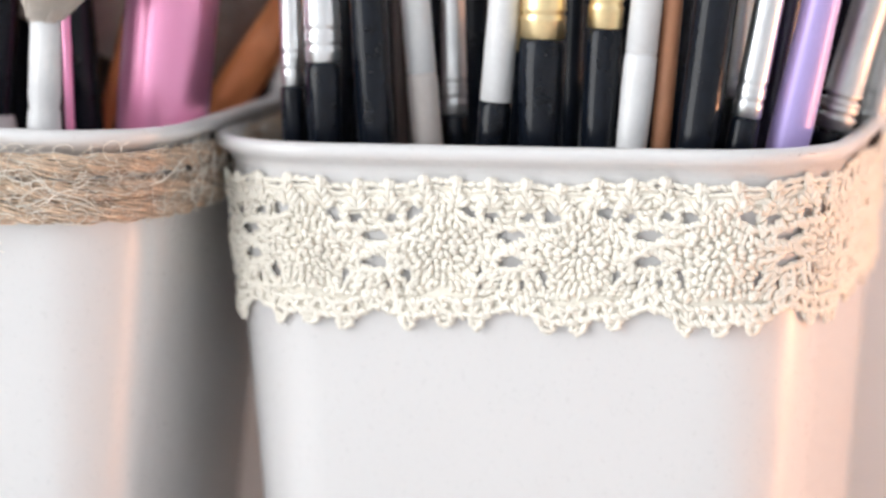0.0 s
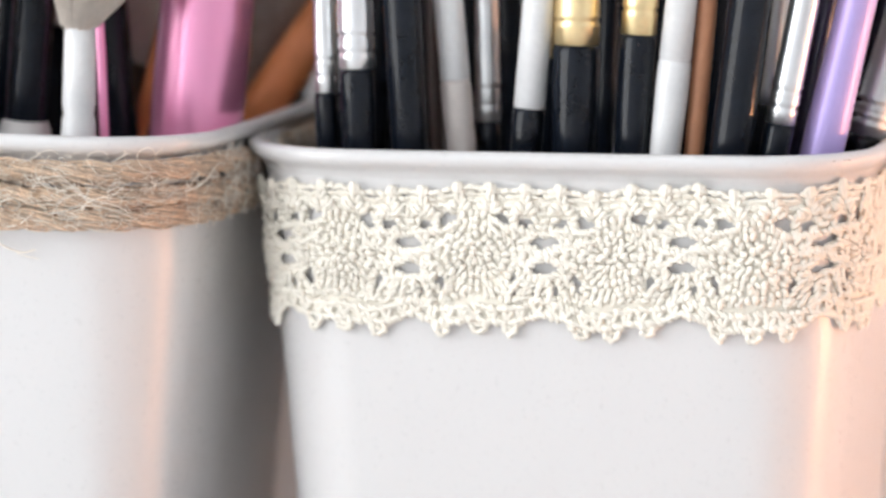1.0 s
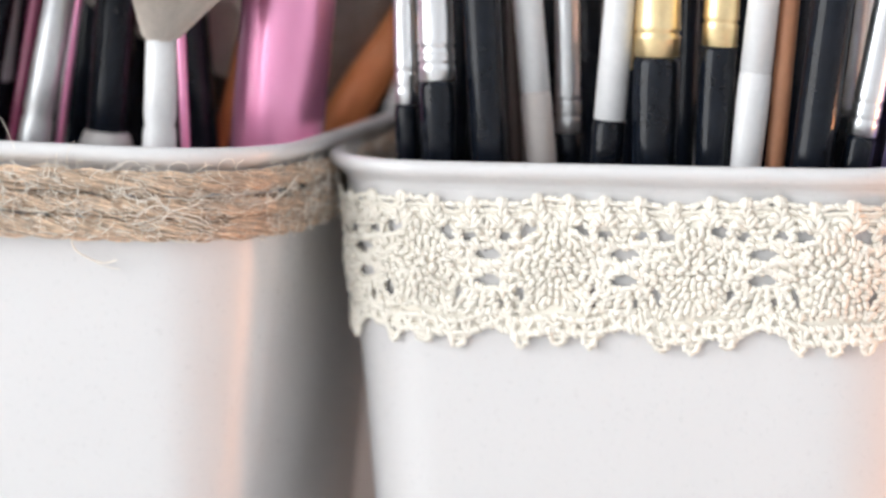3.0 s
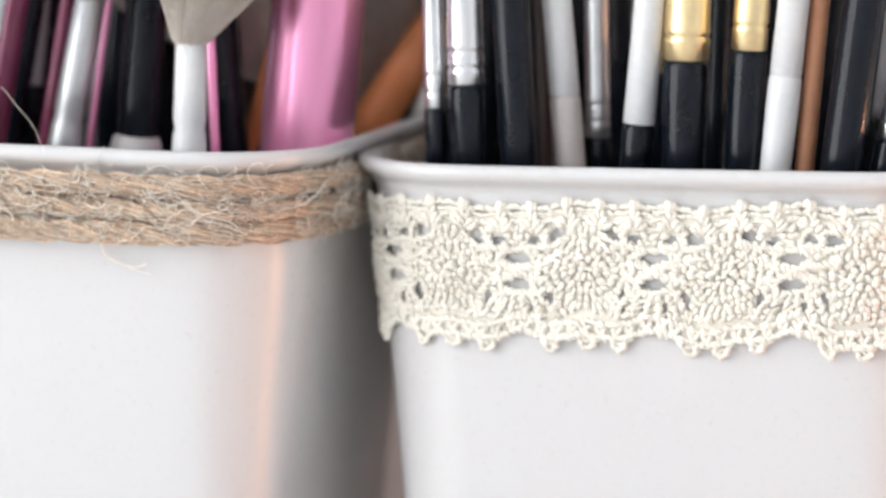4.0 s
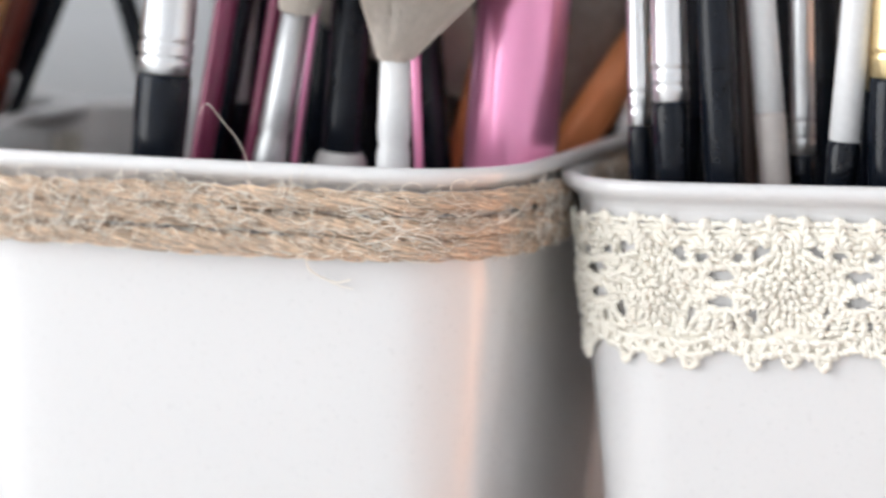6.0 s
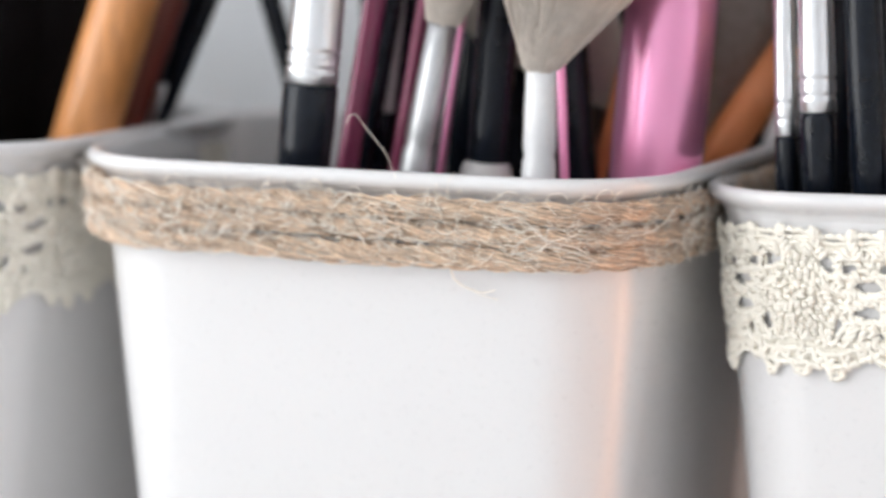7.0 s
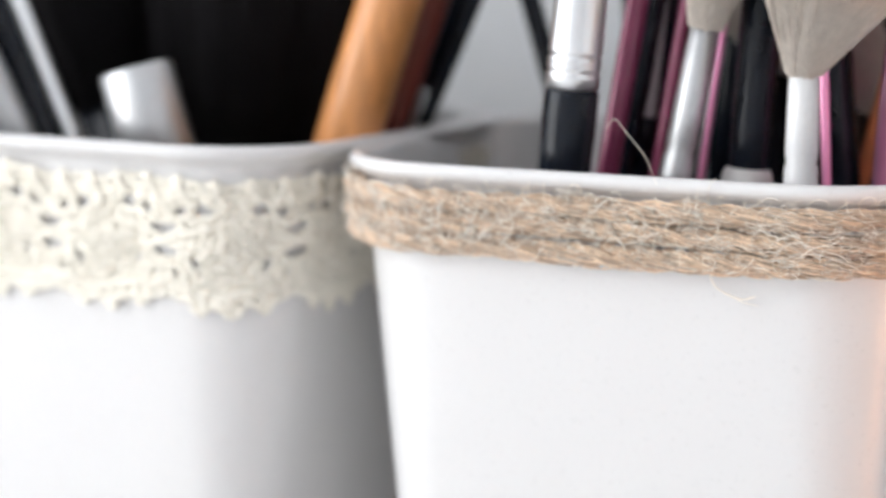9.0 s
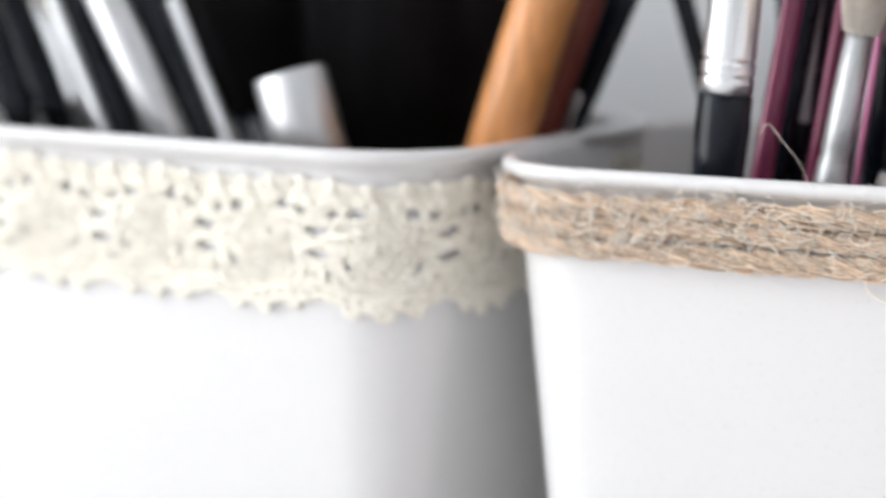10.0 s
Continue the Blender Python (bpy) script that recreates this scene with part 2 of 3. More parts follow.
for key, m in STAND.items():
    pot(m, 0.056 * math.sin(radians(-POTS[key][2])), POT_LABEL[key], TAPER[key])


# ---- the brushes ----
HANDLE = {"black": BLACK, "black_collar": BLACK, "silver_black": BLACK, "grey_black": BLACK, "gold_black": BLACK, "white_black": BLACK, "white_taupe": TAUPE, "white_white": WHITE, "brown_dark": BROWN,
          "copper": COPPER, "navy": NAVY, "lilac": LILAC, "burgundy": BURGUNDY, "pink": PINK, "pink_thin": PINK, "head_grey": GREY, "head_pale": GREY, "head_white": WHITE, "taupe": TAUPE_HAIR,
          "orange": ORANGE, "silver_wide": BLACK, "silver_short": BLACK, "silver_tip": BLACK, "black_head": BLACK, "bronze": BRONZE, "red_brown": REDWOOD}
FERRULE = {"silver_black": SILVER, "grey_black": GREY, "gold_black": GOLD, "white_black": WHITE, "white_taupe": WHITE, "white_white": WHITE, "silver_wide": GREY, "silver_short": GREY, "silver_tip": SILVER}
LABELS = {"black_collar": "black make-up brush handle with a pale round collar", "black": "glossy black make-up brush handle standing in the pot", "silver_black": "black make-up brush with a crimped silver ferrule", "grey_black": "black make-up brush with a satin grey ferrule",
          "gold_black": "black make-up brush with a gold ferrule", "white_black": "black make-up brush with a white ferrule", "white_taupe": "slim make-up brush with taupe handle, white ferrule",
          "white_white": "slim all white make-up brush with a joint", "brown_dark": "thin dark brown make-up brush handle", "copper": "matte copper coloured make-up brush handle",
          "navy": "glossy dark navy make-up brush handle", "lilac": "metallic lilac make-up brush with tapered handle", "burgundy": "slim glossy burgundy make-up brush handle",
          "pink": "thick metallic pink make-up brush handle", "pink_thin": "thin glossy pink make-up brush handle", "head_grey": "grey make-up brush with soft beige bristles",
          "head_pale": "leaning make-up brush with a full pale head", "head_white": "white make-up brush with a large fluffy beige head", "taupe": "large soft taupe powder brush head", "orange": "thick varnished wooden brush handle, leaning",
          "silver_wide": "broad satin silver brush ferrule, leaning", "silver_short": "short wide satin silver brush tube", "silver_tip": "small silver brush tip, leaning",
          "red_brown": "leaning dark red varnished brush handle", "bronze": "leaning orange bronze make-up brush handle", "black_head": "large powder brush with dense black bristles"}


def brush(style, at, lean, r, joint, foot=0.008):
    """A brush that stands handle down. at: its place at the rim's height; lean: degrees to the right and back; joint: where the ferrule begins over the rim; foot: the height of its lower end."""
    axis = Vector((math.tan(radians(lean[0])), math.tan(radians(lean[1])), 1.0))
    grow = axis.length
    axis.normalize()
    s_rim = (HIGH - foot) * grow
    base = Vector((at[0], at[1], HIGH)) - axis * s_rim
    turns = 28 if r > 0.0035 else 18
    thing = new("makeup_brush")
    tagged(thing, LABELS[style], "brush", "make-up brushes")

    def add(name, profile, material, label="", squash=1.0):
        return part(name, lathe(profile, turns, axis, base, squash), material, thing, label)

    fer = FERRULE.get(style)
    if style in ("head_grey", "head_white", "head_pale"):
        s = s_rim + joint * grow
        add("handle", [(0.3 * r, 0), (0.6 * r, 0.002), (0.8 * r, 0.4 * s_rim), (1.05 * r, s_rim - 0.004), (1.0 * r, s_rim + 0.001), (0.9 * r, s_rim + 0.002), (r, s_rim + 0.004), (0.92 * r, s), (0.6 * r, s + 0.0005)], HANDLE[style])
        wide = {"head_white": 0.0185, "head_pale": 0.0150}.get(style, 0.0095)
        d = wide - r
        rings = [(0.8 * r, s - 0.001), (r * 1.02, s), (r + 0.16 * d, s + 0.004), (r + 0.36 * d, s + 0.009), (r + 0.60 * d, s + 0.015), (r + 0.86 * d, s + 0.022), (wide, s + 0.030), (wide * 0.8, s + 0.040), (wide * 0.25, s + 0.045)]
        lop = Vector((0.34, 0.05, 0)) if style == "head_white" else Vector((0, 0, 0))
        q = Vector((0, 0, 1)).rotation_difference(axis).to_matrix()
        rng = random.Random(int(abs(at[0]) * 1e5))
        soft = lathe([(rr * 0.97, ss) for rr, ss in rings], 40, axis, base)
        for v in soft[0]:
            v += lop * max(0.0, (v - base).dot(axis) - s) + Vector([rng.uniform(-0.0002, 0.0002) for _ in range(3)])
        part("bristles", soft, BEIGE_HAIR, thing, "soft beige bristles")
        hairs = []
        for _ in range(2600):
            a, j, w = rng.uniform(0, 2 * math.pi), rng.uniform(0.93, 1.07), rng.uniform(-0.05, 0.05)
            end = rng.randint(5, 8)
            pts = [base + q @ Vector((rr * j * math.cos(a + k * w), rr * j * math.sin(a + k * w), ss)) + lop * max(0.0, ss - s) for k, (rr, ss) in enumerate(rings[1:end])]
            hairs.append(tube(pts, 0.00007))
        part("loose_hairs", join(hairs), BEIGE_HAIR, thing)
    elif style == "black_head":
        s = s_rim + joint * grow
        add("handle", [(0.2 * r, 0), (0.3 * r, 0.002), (0.4 * r, 0.5 * s), (0.5 * r, s - 0.001), (0.4 * r, s)], BLACK)
        rings = [(0.4 * r, s - 0.001), (0.55 * r, s), (0.8 * r, s + 0.010), (0.98 * r, s + 0.022), (r, s + 0.034), (0.85 * r, s + 0.045), (0.3 * r, s + 0.052)]
        add("bristles", rings, BLACK_HAIR, "dense black bristles")
        rng = random.Random(int(abs(at[0]) * 1e5))
        q = Vector((0, 0, 1)).rotation_difference(axis).to_matrix()
        hairs = []
        for _ in range(500):
            a, j = rng.uniform(0, 2 * math.pi), rng.uniform(0.985, 1.04)
            pts = [base + q @ Vector((rr * j * math.cos(a), rr * j * math.sin(a), ss)) for rr, ss in rings[1:6]]
            hairs.append(tube(pts, 0.00014))
        part("loose_hairs", join(hairs), BLACK_HAIR, thing)
    elif fer is None:
        if style == "taupe":
            add("handle", [(0.35 * r, 0), (0.5 * r, 0.002), (0.6 * r, 0.3 * s_rim), (0.55 * r, 0.55 * s_rim)], BLACK, "black handle")
            add("bristles", [(0.5 * r, 0.5 * s_rim), (0.6 * r, 0.56 * s_rim), (0.8 * r, s_rim - 0.01), (r, s_rim), (1.5 * r, s_rim + 0.02), (1.6 * r, s_rim + 0.04), (0.8 * r, s_rim + 0.055)], HANDLE[style], "taupe bristles")
        else:
            end = s_rim + (0.021 if style == "bronze" and r > 0.003 else 0.045)
            bulge = 1.12 if style == "lilac" else 1.0
            add("handle", [(0.35 * r, 0), (0.55 * r, 0.0015), ((0.6 if r > 0.008 else 0.8) * r, 0.6 * s_rim), (0.97 * r * bulge, s_rim * 0.97), (r * bulge, s_rim + 0.004), (r, s_rim + 0.025), (0.96 * r, end - 0.001), (0.85 * r, end), (0.5 * r, end + 0.0008)], HANDLE[style])
            if style == "black_collar":
                add("collar", [(0.9 * r, s_rim - 0.030), (1.28 * r, s_rim - 0.020), (1.32 * r, s_rim - 0.007), (1.28 * r, s_rim - 0.0045), (1.14 * r, s_rim - 0.0022), (0.90 * r, s_rim - 0.0009)], TAUPE_PALE, "pale grey collar")
            if style in ("pink_thin", "copper", "bronze", "red_brown"):
                add("end_cap", [(0.7 * r, end - 0.0008), (0.93 * r, end - 0.0002), (0.95 * r, end + 0.003), (0.8 * r, end + 0.005), (0.3 * r, end + 0.006)], BLACK, "dark end cap")
            else:
                add("ferrule", [(0.8 * r, end - 0.001), (0.99 * r, end - 0.0002), (0.99 * r, end + 0.014), (0.9 * r, end + 0.0145)], SILVER, "silver ferrule")
                add("bristles", [(0.8 * r, end + 0.012), (0.95 * r, end + 0.016), (1.1 * r, end + 0.022), (0.8 * r, end + 0.030), (0.2 * r, end + 0.034)], BLACK_HAIR, "dark bristles")
    else:
        s = s_rim + joint * grow
        tall = {"silver_short": 0.0128 - joint, "silver_tip": 0.017, "silver_wide": 0.045}.get(style, 0.036)
        h = [(0.35 * r, 0), (0.55 * r, 0.0015), (0.75 * r, 0.25 * s), (0.9 * r, 0.75 * s), (1.04 * r, s - 0.006), (1.03 * r, s - 0.0012), (0.93 * r, s)]
        add("handle", h, HANDLE[style])
        f = [(0.9 * r, s - 0.0003), (1.0 * r, s)]
        if style in ("silver_black", "grey_black", "gold_black"):
            amp = 0.09 if r > 0.0035 and style == "grey_black" else 0.035
            for g in (0.0022, 0.0052) if style != "gold_black" else (0.0035,):
                f += [(1.0 * r, s + g - 0.0004), ((1 + amp) * r, s + g), ((1 - 2 * amp) * r, s + g + 0.0006), ((1 - 2 * amp) * r, s + g + 0.0009), ((1 + amp) * r, s + g + 0.0015), (1.0 * r, s + g + 0.002)]
        f += [(0.98 * r, s + tall * 0.5), (0.97 * r, s + tall - 0.0004), (0.93 * r, s + tall)]
        if style == "silver_short":
            f += [(0.86 * r, s + tall - 0.0003), (0.84 * r, s + tall - 0.006)]
        add("ferrule", f, fer, "ferrule")
        if style not in ("silver_short", "silver_tip"):
            t = s + tall
            hair = BEIGE_HAIR if style == "silver_wide" else BLACK_HAIR
            add("bristles", [(0.85 * r, t - 0.002), (0.9 * r, t), (1.15 * r, t + 0.008), (0.9 * r, t + 0.016), (0.2 * r, t + 0.02)], hair, "bristles")
    return thing


# in the first pot
brush("silver_black", (-0.0284, 0.5139), (-3.2, 0.6), 0.0021, 0.0069, 0.029)
brush("silver_black", (-0.0224, 0.5098), (-3.5, 0.7), 0.0033, 0.0119, 0.047)
brush("black", (-0.0131, 0.5091), (-5.0, 0.9), 0.0035, None, 0.035)
brush("brown_dark", (-0.0086, 0.5347), (-4.2, 0.8), 0.0014, None, 0.008)
brush("white_taupe", (-0.0039, 0.5135), (-6.9, 1.3), 0.0028, 0.0101, 0.008)
brush("grey_black", (0.0014, 0.5165), (-2.9, 0.5), 0.0023, 0.0024, 0.008)
brush("white_black", (0.0083, 0.5051), (2.7, -0.5), 0.0029, 0.0063, 0.032)
brush("gold_black", (0.0122, 0.5227), (1.0, -0.2), 0.0016, 0.0141, 0.008)
brush("gold_black", (0.0168, 0.5035), (-0.6, 0.1), 0.0041, 0.0182, 0.041)
brush("black", (0.0232, 0.5247), (-0.3, 0.0), 0.0019, None, 0.008)
brush("gold_black", (0.0272, 0.5016), (1.1, -0.2), 0.0032, 0.0206, 0.035)
brush("white_white", (0.0332, 0.4995), (3.5, -0.7), 0.0029, 0.0166, 0.044)
brush("copper", (0.0384, 0.5005), (2.5, -0.5), 0.0018, None, 0.011)
brush("black", (0.0448, 0.4983), (4.7, -0.9), 0.0039, None, 0.041)
brush("grey_black", (0.0521, 0.5173), (3.1, -0.6), 0.0016, 0.0074, 0.008)
brush("silver_black", (0.0526, 0.4989), (8.2, -1.5), 0.0027, 0.0058, 0.008)
brush("navy", (0.0587, 0.5120), (7.3, -1.4), 0.0021, None, 0.008)
brush("lilac", (0.0615, 0.5023), (9.9, -1.8), 0.0035, None, 0.008)
brush("black", (0.0685, 0.5163), (10.4, -1.9), 0.0021, None, 0.008)
brush("grey_black", (0.0706, 0.5159), (13.3, -2.5), 0.0038, 0.0024, 0.122)
brush("grey_black", (0.0820, 0.5423), (12.1, -2.3), 0.0030, 0.0002, 0.122)
brush("black", (-0.0215, 0.5574), (1.2, -0.2), 0.0034, None, 0.056)
brush("black", (-0.0277, 0.5738), (-4.7, 0.9), 0.0032, None, 0.044)
brush("black", (-0.0182, 0.5771), (-2.7, 0.5), 0.0033, None, 0.008)
brush("black", (-0.0035, 0.5693), (0.4, -0.1), 0.0032, None, 0.008)
brush("black", (0.0034, 0.5731), (3.7, -0.7), 0.0032, None, 0.008)
brush("black", (0.0133, 0.5693), (-3.4, 0.6), 0.0032, None, 0.008)
brush("black", (0.0248, 0.5692), (4.5, -0.8), 0.0034, None, 0.008)
brush("black", (0.0414, 0.5610), (4.2, -0.8), 0.0034, None, 0.008)
brush("black", (0.0534, 0.5537), (5.9, -1.1), 0.0033, None, 0.008)
brush("navy", (0.0621, 0.5521), (7.4, -1.4), 0.0028, None, 0.008)
brush("black", (0.0700, 0.5455), (8.6, -1.6), 0.0033, None, 0.008)
brush("black", (0.0781, 0.5491), (10.1, -1.9), 0.0033, None, 0.008)
brush("black", (-0.0109, 0.5605), (-4.3, 0.8), 0.0034, None, 0.008)
brush("black", (0.0062, 0.5523), (-4.0, 0.7), 0.0028, None, 0.008)
brush("black", (0.0343, 0.5471), (-0.8, 0.1), 0.0033, None, 0.008)
brush("black", (0.0435, 0.5352), (2.2, -0.4), 0.0027, None, 0.008)
# in the rope pot
brush("silver_black", (-0.1184, 0.5095), (4.6, -0.7), 0.0050, 0.0139, 0.035)
brush("burgundy", (-0.1123, 0.5218), (9.0, -1.3), 0.0022, None, 0.008)
brush("black", (-0.1108, 0.5438), (8.8, -1.3), 0.0038, None, 0.008)
brush("burgundy", (-0.1046, 0.5328), (8.7, -1.3), 0.0014, None, 0.008)
brush("head_grey", (-0.0980, 0.5157), (10.2, -1.5), 0.0031, 0.0254, 0.008)
brush("pink_thin", (-0.0948, 0.5253), (7.3, -1.1), 0.0008, None, 0.008)
brush("black_collar", (-0.0858, 0.5230), (3.5, -0.5), 0.0040, None, 0.008)
brush("black", (-0.1120, 0.5330), (10.0, -1.5), 0.0026, None, 0.008)
brush("black", (-0.1285, 0.5480), (8.0, -1.2), 0.0036, None, 0.008)
brush("white_black", (-0.1094, 0.5380), (5.3, -0.8), 0.0018, 0.0062, 0.008)
brush("head_white", (-0.0734, 0.5060), (0.1, -0.0), 0.0031, 0.0181, 0.008)
brush("pink_thin", (-0.0698, 0.5135), (-3.4, 0.5), 0.0009, None, 0.008)
brush("black", (-0.0700, 0.5378), (-6.2, 0.9), 0.0032, None, 0.008)
brush("bronze", (-0.0655, 0.5422), (13.4, -2.0), 0.0018, None, 0.008)
brush("head_pale", (-0.0562, 0.5480), (-40.0, 3.0), 0.0034, 0.0094, 0.060)
brush("pink", (-0.0538, 0.5254), (4.0, -0.6), 0.0089, None, 0.008)
brush("bronze", (-0.0434, 0.5602), (33.1, -5.4), 0.0044, None, 0.008)
brush("black", (-0.1318, 0.5671), (-17.7, 2.7), 0.0022, None, 0.008)
brush("black", (-0.0397, 0.5688), (18.2, -2.7), 0.0033, None, 0.008)
brush("black", (-0.1156, 0.5748), (-5.4, 0.8), 0.0040, None, 0.008)
brush("black", (-0.1215, 0.5807), (13.3, -2.0), 0.0034, None, 0.044)
brush("black", (-0.1071, 0.5685), (4.8, -0.7), 0.0040, None, 0.008)
brush("black", (-0.0960, 0.5618), (3.5, -0.5), 0.0045, None, 0.008)
brush("black", (-0.0880, 0.5657), (-2.6, 0.4), 0.0046, None, 0.008)
brush("brown_dark", (-0.0740, 0.5637), (5.4, -0.8), 0.0045, None, 0.008)
brush("brown_dark", (-0.0671, 0.5677), (1.8, -0.3), 0.0040, None, 0.008)
brush("black", (-0.0801, 0.5747), (-7.4, 1.1), 0.0046, None, 0.008)
brush("black", (-0.0546, 0.5659), (13.9, -2.1), 0.0033, None, 0.008)
brush("taupe", (-0.0496, 0.5702), (18.9, -2.9), 0.0060, None, 0.008)
# in the far pot
brush("black", (-0.2866, 0.5513), (-23.3, 4.2), 0.0046, None, 0.122)
brush("silver_black", (-0.2649, 0.5476), (-25.6, 4.7), 0.0014, -0.0071, 0.008)
brush("silver_wide", (-0.2427, 0.5336), (-29.8, 5.6), 0.0042, -0.0092, 0.029)
brush("black", (-0.2397, 0.5433), (-25.7, 4.7), 0.0040, None, 0.014)
brush("silver_black", (-0.2339, 0.5423), (-25.3, 4.6), 0.0018, -0.0069, 0.020)
brush("silver_short", (-0.2106, 0.5322), (-17.5, 3.1), 0.0078, -0.0077, 0.047)
brush("black_head", (-0.2042, 0.5697), (-0.6, 0.1), 0.0196, -0.0069, 0.008)
brush("black_head", (-0.2373, 0.5794), (-17.6, 3.1), 0.0184, -0.0003, 0.008)
brush("black_head", (-0.1890, 0.5752), (1.6, -0.3), 0.0151, -0.0053, 0.008)
brush("black_head", (-0.3025, 0.5743), (-23.3, 4.2), 0.0128, -0.0069, 0.122)
brush("black", (-0.1683, 0.5767), (19.4, -3.5), 0.0033, None, 0.008)
brush("black_head", (-0.2673, 0.5926), (-21.7, 3.9), 0.0122, -0.0072, 0.122)
brush("black", (-0.2854, 0.5663), (-25.6, 4.7), 0.0041, None, 0.122)
brush("black", (-0.2712, 0.5690), (-25.1, 4.6), 0.0042, None, 0.008)
brush("black", (-0.2722, 0.5894), (-18.2, 3.2), 0.0045, None, 0.122)
brush("head_grey", (-0.2785, 0.5702), (-21.8, 3.9), 0.0021, 0.0178, 0.122)
brush("red_brown", (-0.1669, 0.5572), (19.2, -3.4), 0.0035, None, 0.008)
brush("black", (-0.1680, 0.5716), (21.5, -3.9), 0.0035, None, 0.008)
brush("orange", (-0.1723, 0.5459), (18.2, -3.2), 0.0067, None, 0.008)
brush("black", (-0.1614, 0.5623), (23.1, -4.2), 0.0018, None, 0.122)
brush("silver_tip", (-0.1628, 0.5626), (19.5, -3.5), 0.0017, -0.0090, 0.008)


# ---- the lace ----
PERIOD, LACE_TOP = 0.0247, 0.1242


def grains(place, us, vs, turn, size, lift):
    """Short plump stitches lying on a skin: at (us, vs), each turned in the skin's plane."""
    sides, rings = 6, ((-0.5, 0.0), (-0.36, 0.72), (0.0, 1.0), (0.36, 0.72), (0.5, 0.0))
    n = len(us)
    e = 1e-4
    c = place(us, vs, lift)
    du = place(us + e, vs, lift) - c
    du /= np.linalg.norm(du, axis=1)[:, None]
    dv = place(us, vs + e, lift) - c
    dv /= np.linalg.norm(dv, axis=1)[:, None]
    nn = np.cross(dv, du)
    t = du * np.cos(turn)[:, None] + dv * np.sin(turn)[:, None]
    s = -du * np.sin(turn)[:, None] + dv * np.cos(turn)[:, None]
    out = []
    for a, r in rings:
        for k in range(sides if r else 1):
            ang = 2 * math.pi * k / sides
            out.append(c + t * (a * size[:, 0])[:, None] + (s * math.cos(ang) + nn * (0.85 * math.sin(ang))) * (r * size[:, 1] / 2)[:, None])
    verts = np.stack(out, 1).reshape(-1, 3)
    per, faces = len(out), []
    for k in range(sides):
        j = (k + 1) % sides
        faces.append((0, 1 + k, 1 + j))
        faces.append((per - 1, 1 + 2 * sides + j, 1 + 2 * sides + k))
        for i in range(2):
            a, b = 1 + i * sides + k, 1 + i * sides + j
            faces.append((a, a + sides, b + sides, b))
    return verts, [[i + q * per for i in face] for q in range(n) for face in faces]


def bottom_edge(u):
    """The depth of the lace under its top: shallow between the scallops."""
    x = (u / PERIOD) % 1.0
    return 0.0238 + 0.0022 * math.sin(math.pi * x) ** 0.6


HOLES = [(0.0, 0.0106, 0.0026, 0.0011), (0.0, 0.0153, 0.0026, 0.0011), (0.0075, 0.0066, 0.0014, 0.0014), (-0.0075, 0.0066, 0.0014, 0.0014), (0.0035, 0.0072, 0.0014, 0.0008),
         (-0.0035, 0.0072, 0.0014, 0.0008), (0.0056, 0.0182, 0.0008, 0.0019), (-0.0056, 0.0182, 0.0008, 0.0019), (0.0018, 0.0193, 0.0006, 0.0008), (-0.0018, 0.0193, 0.0006, 0.0008)]


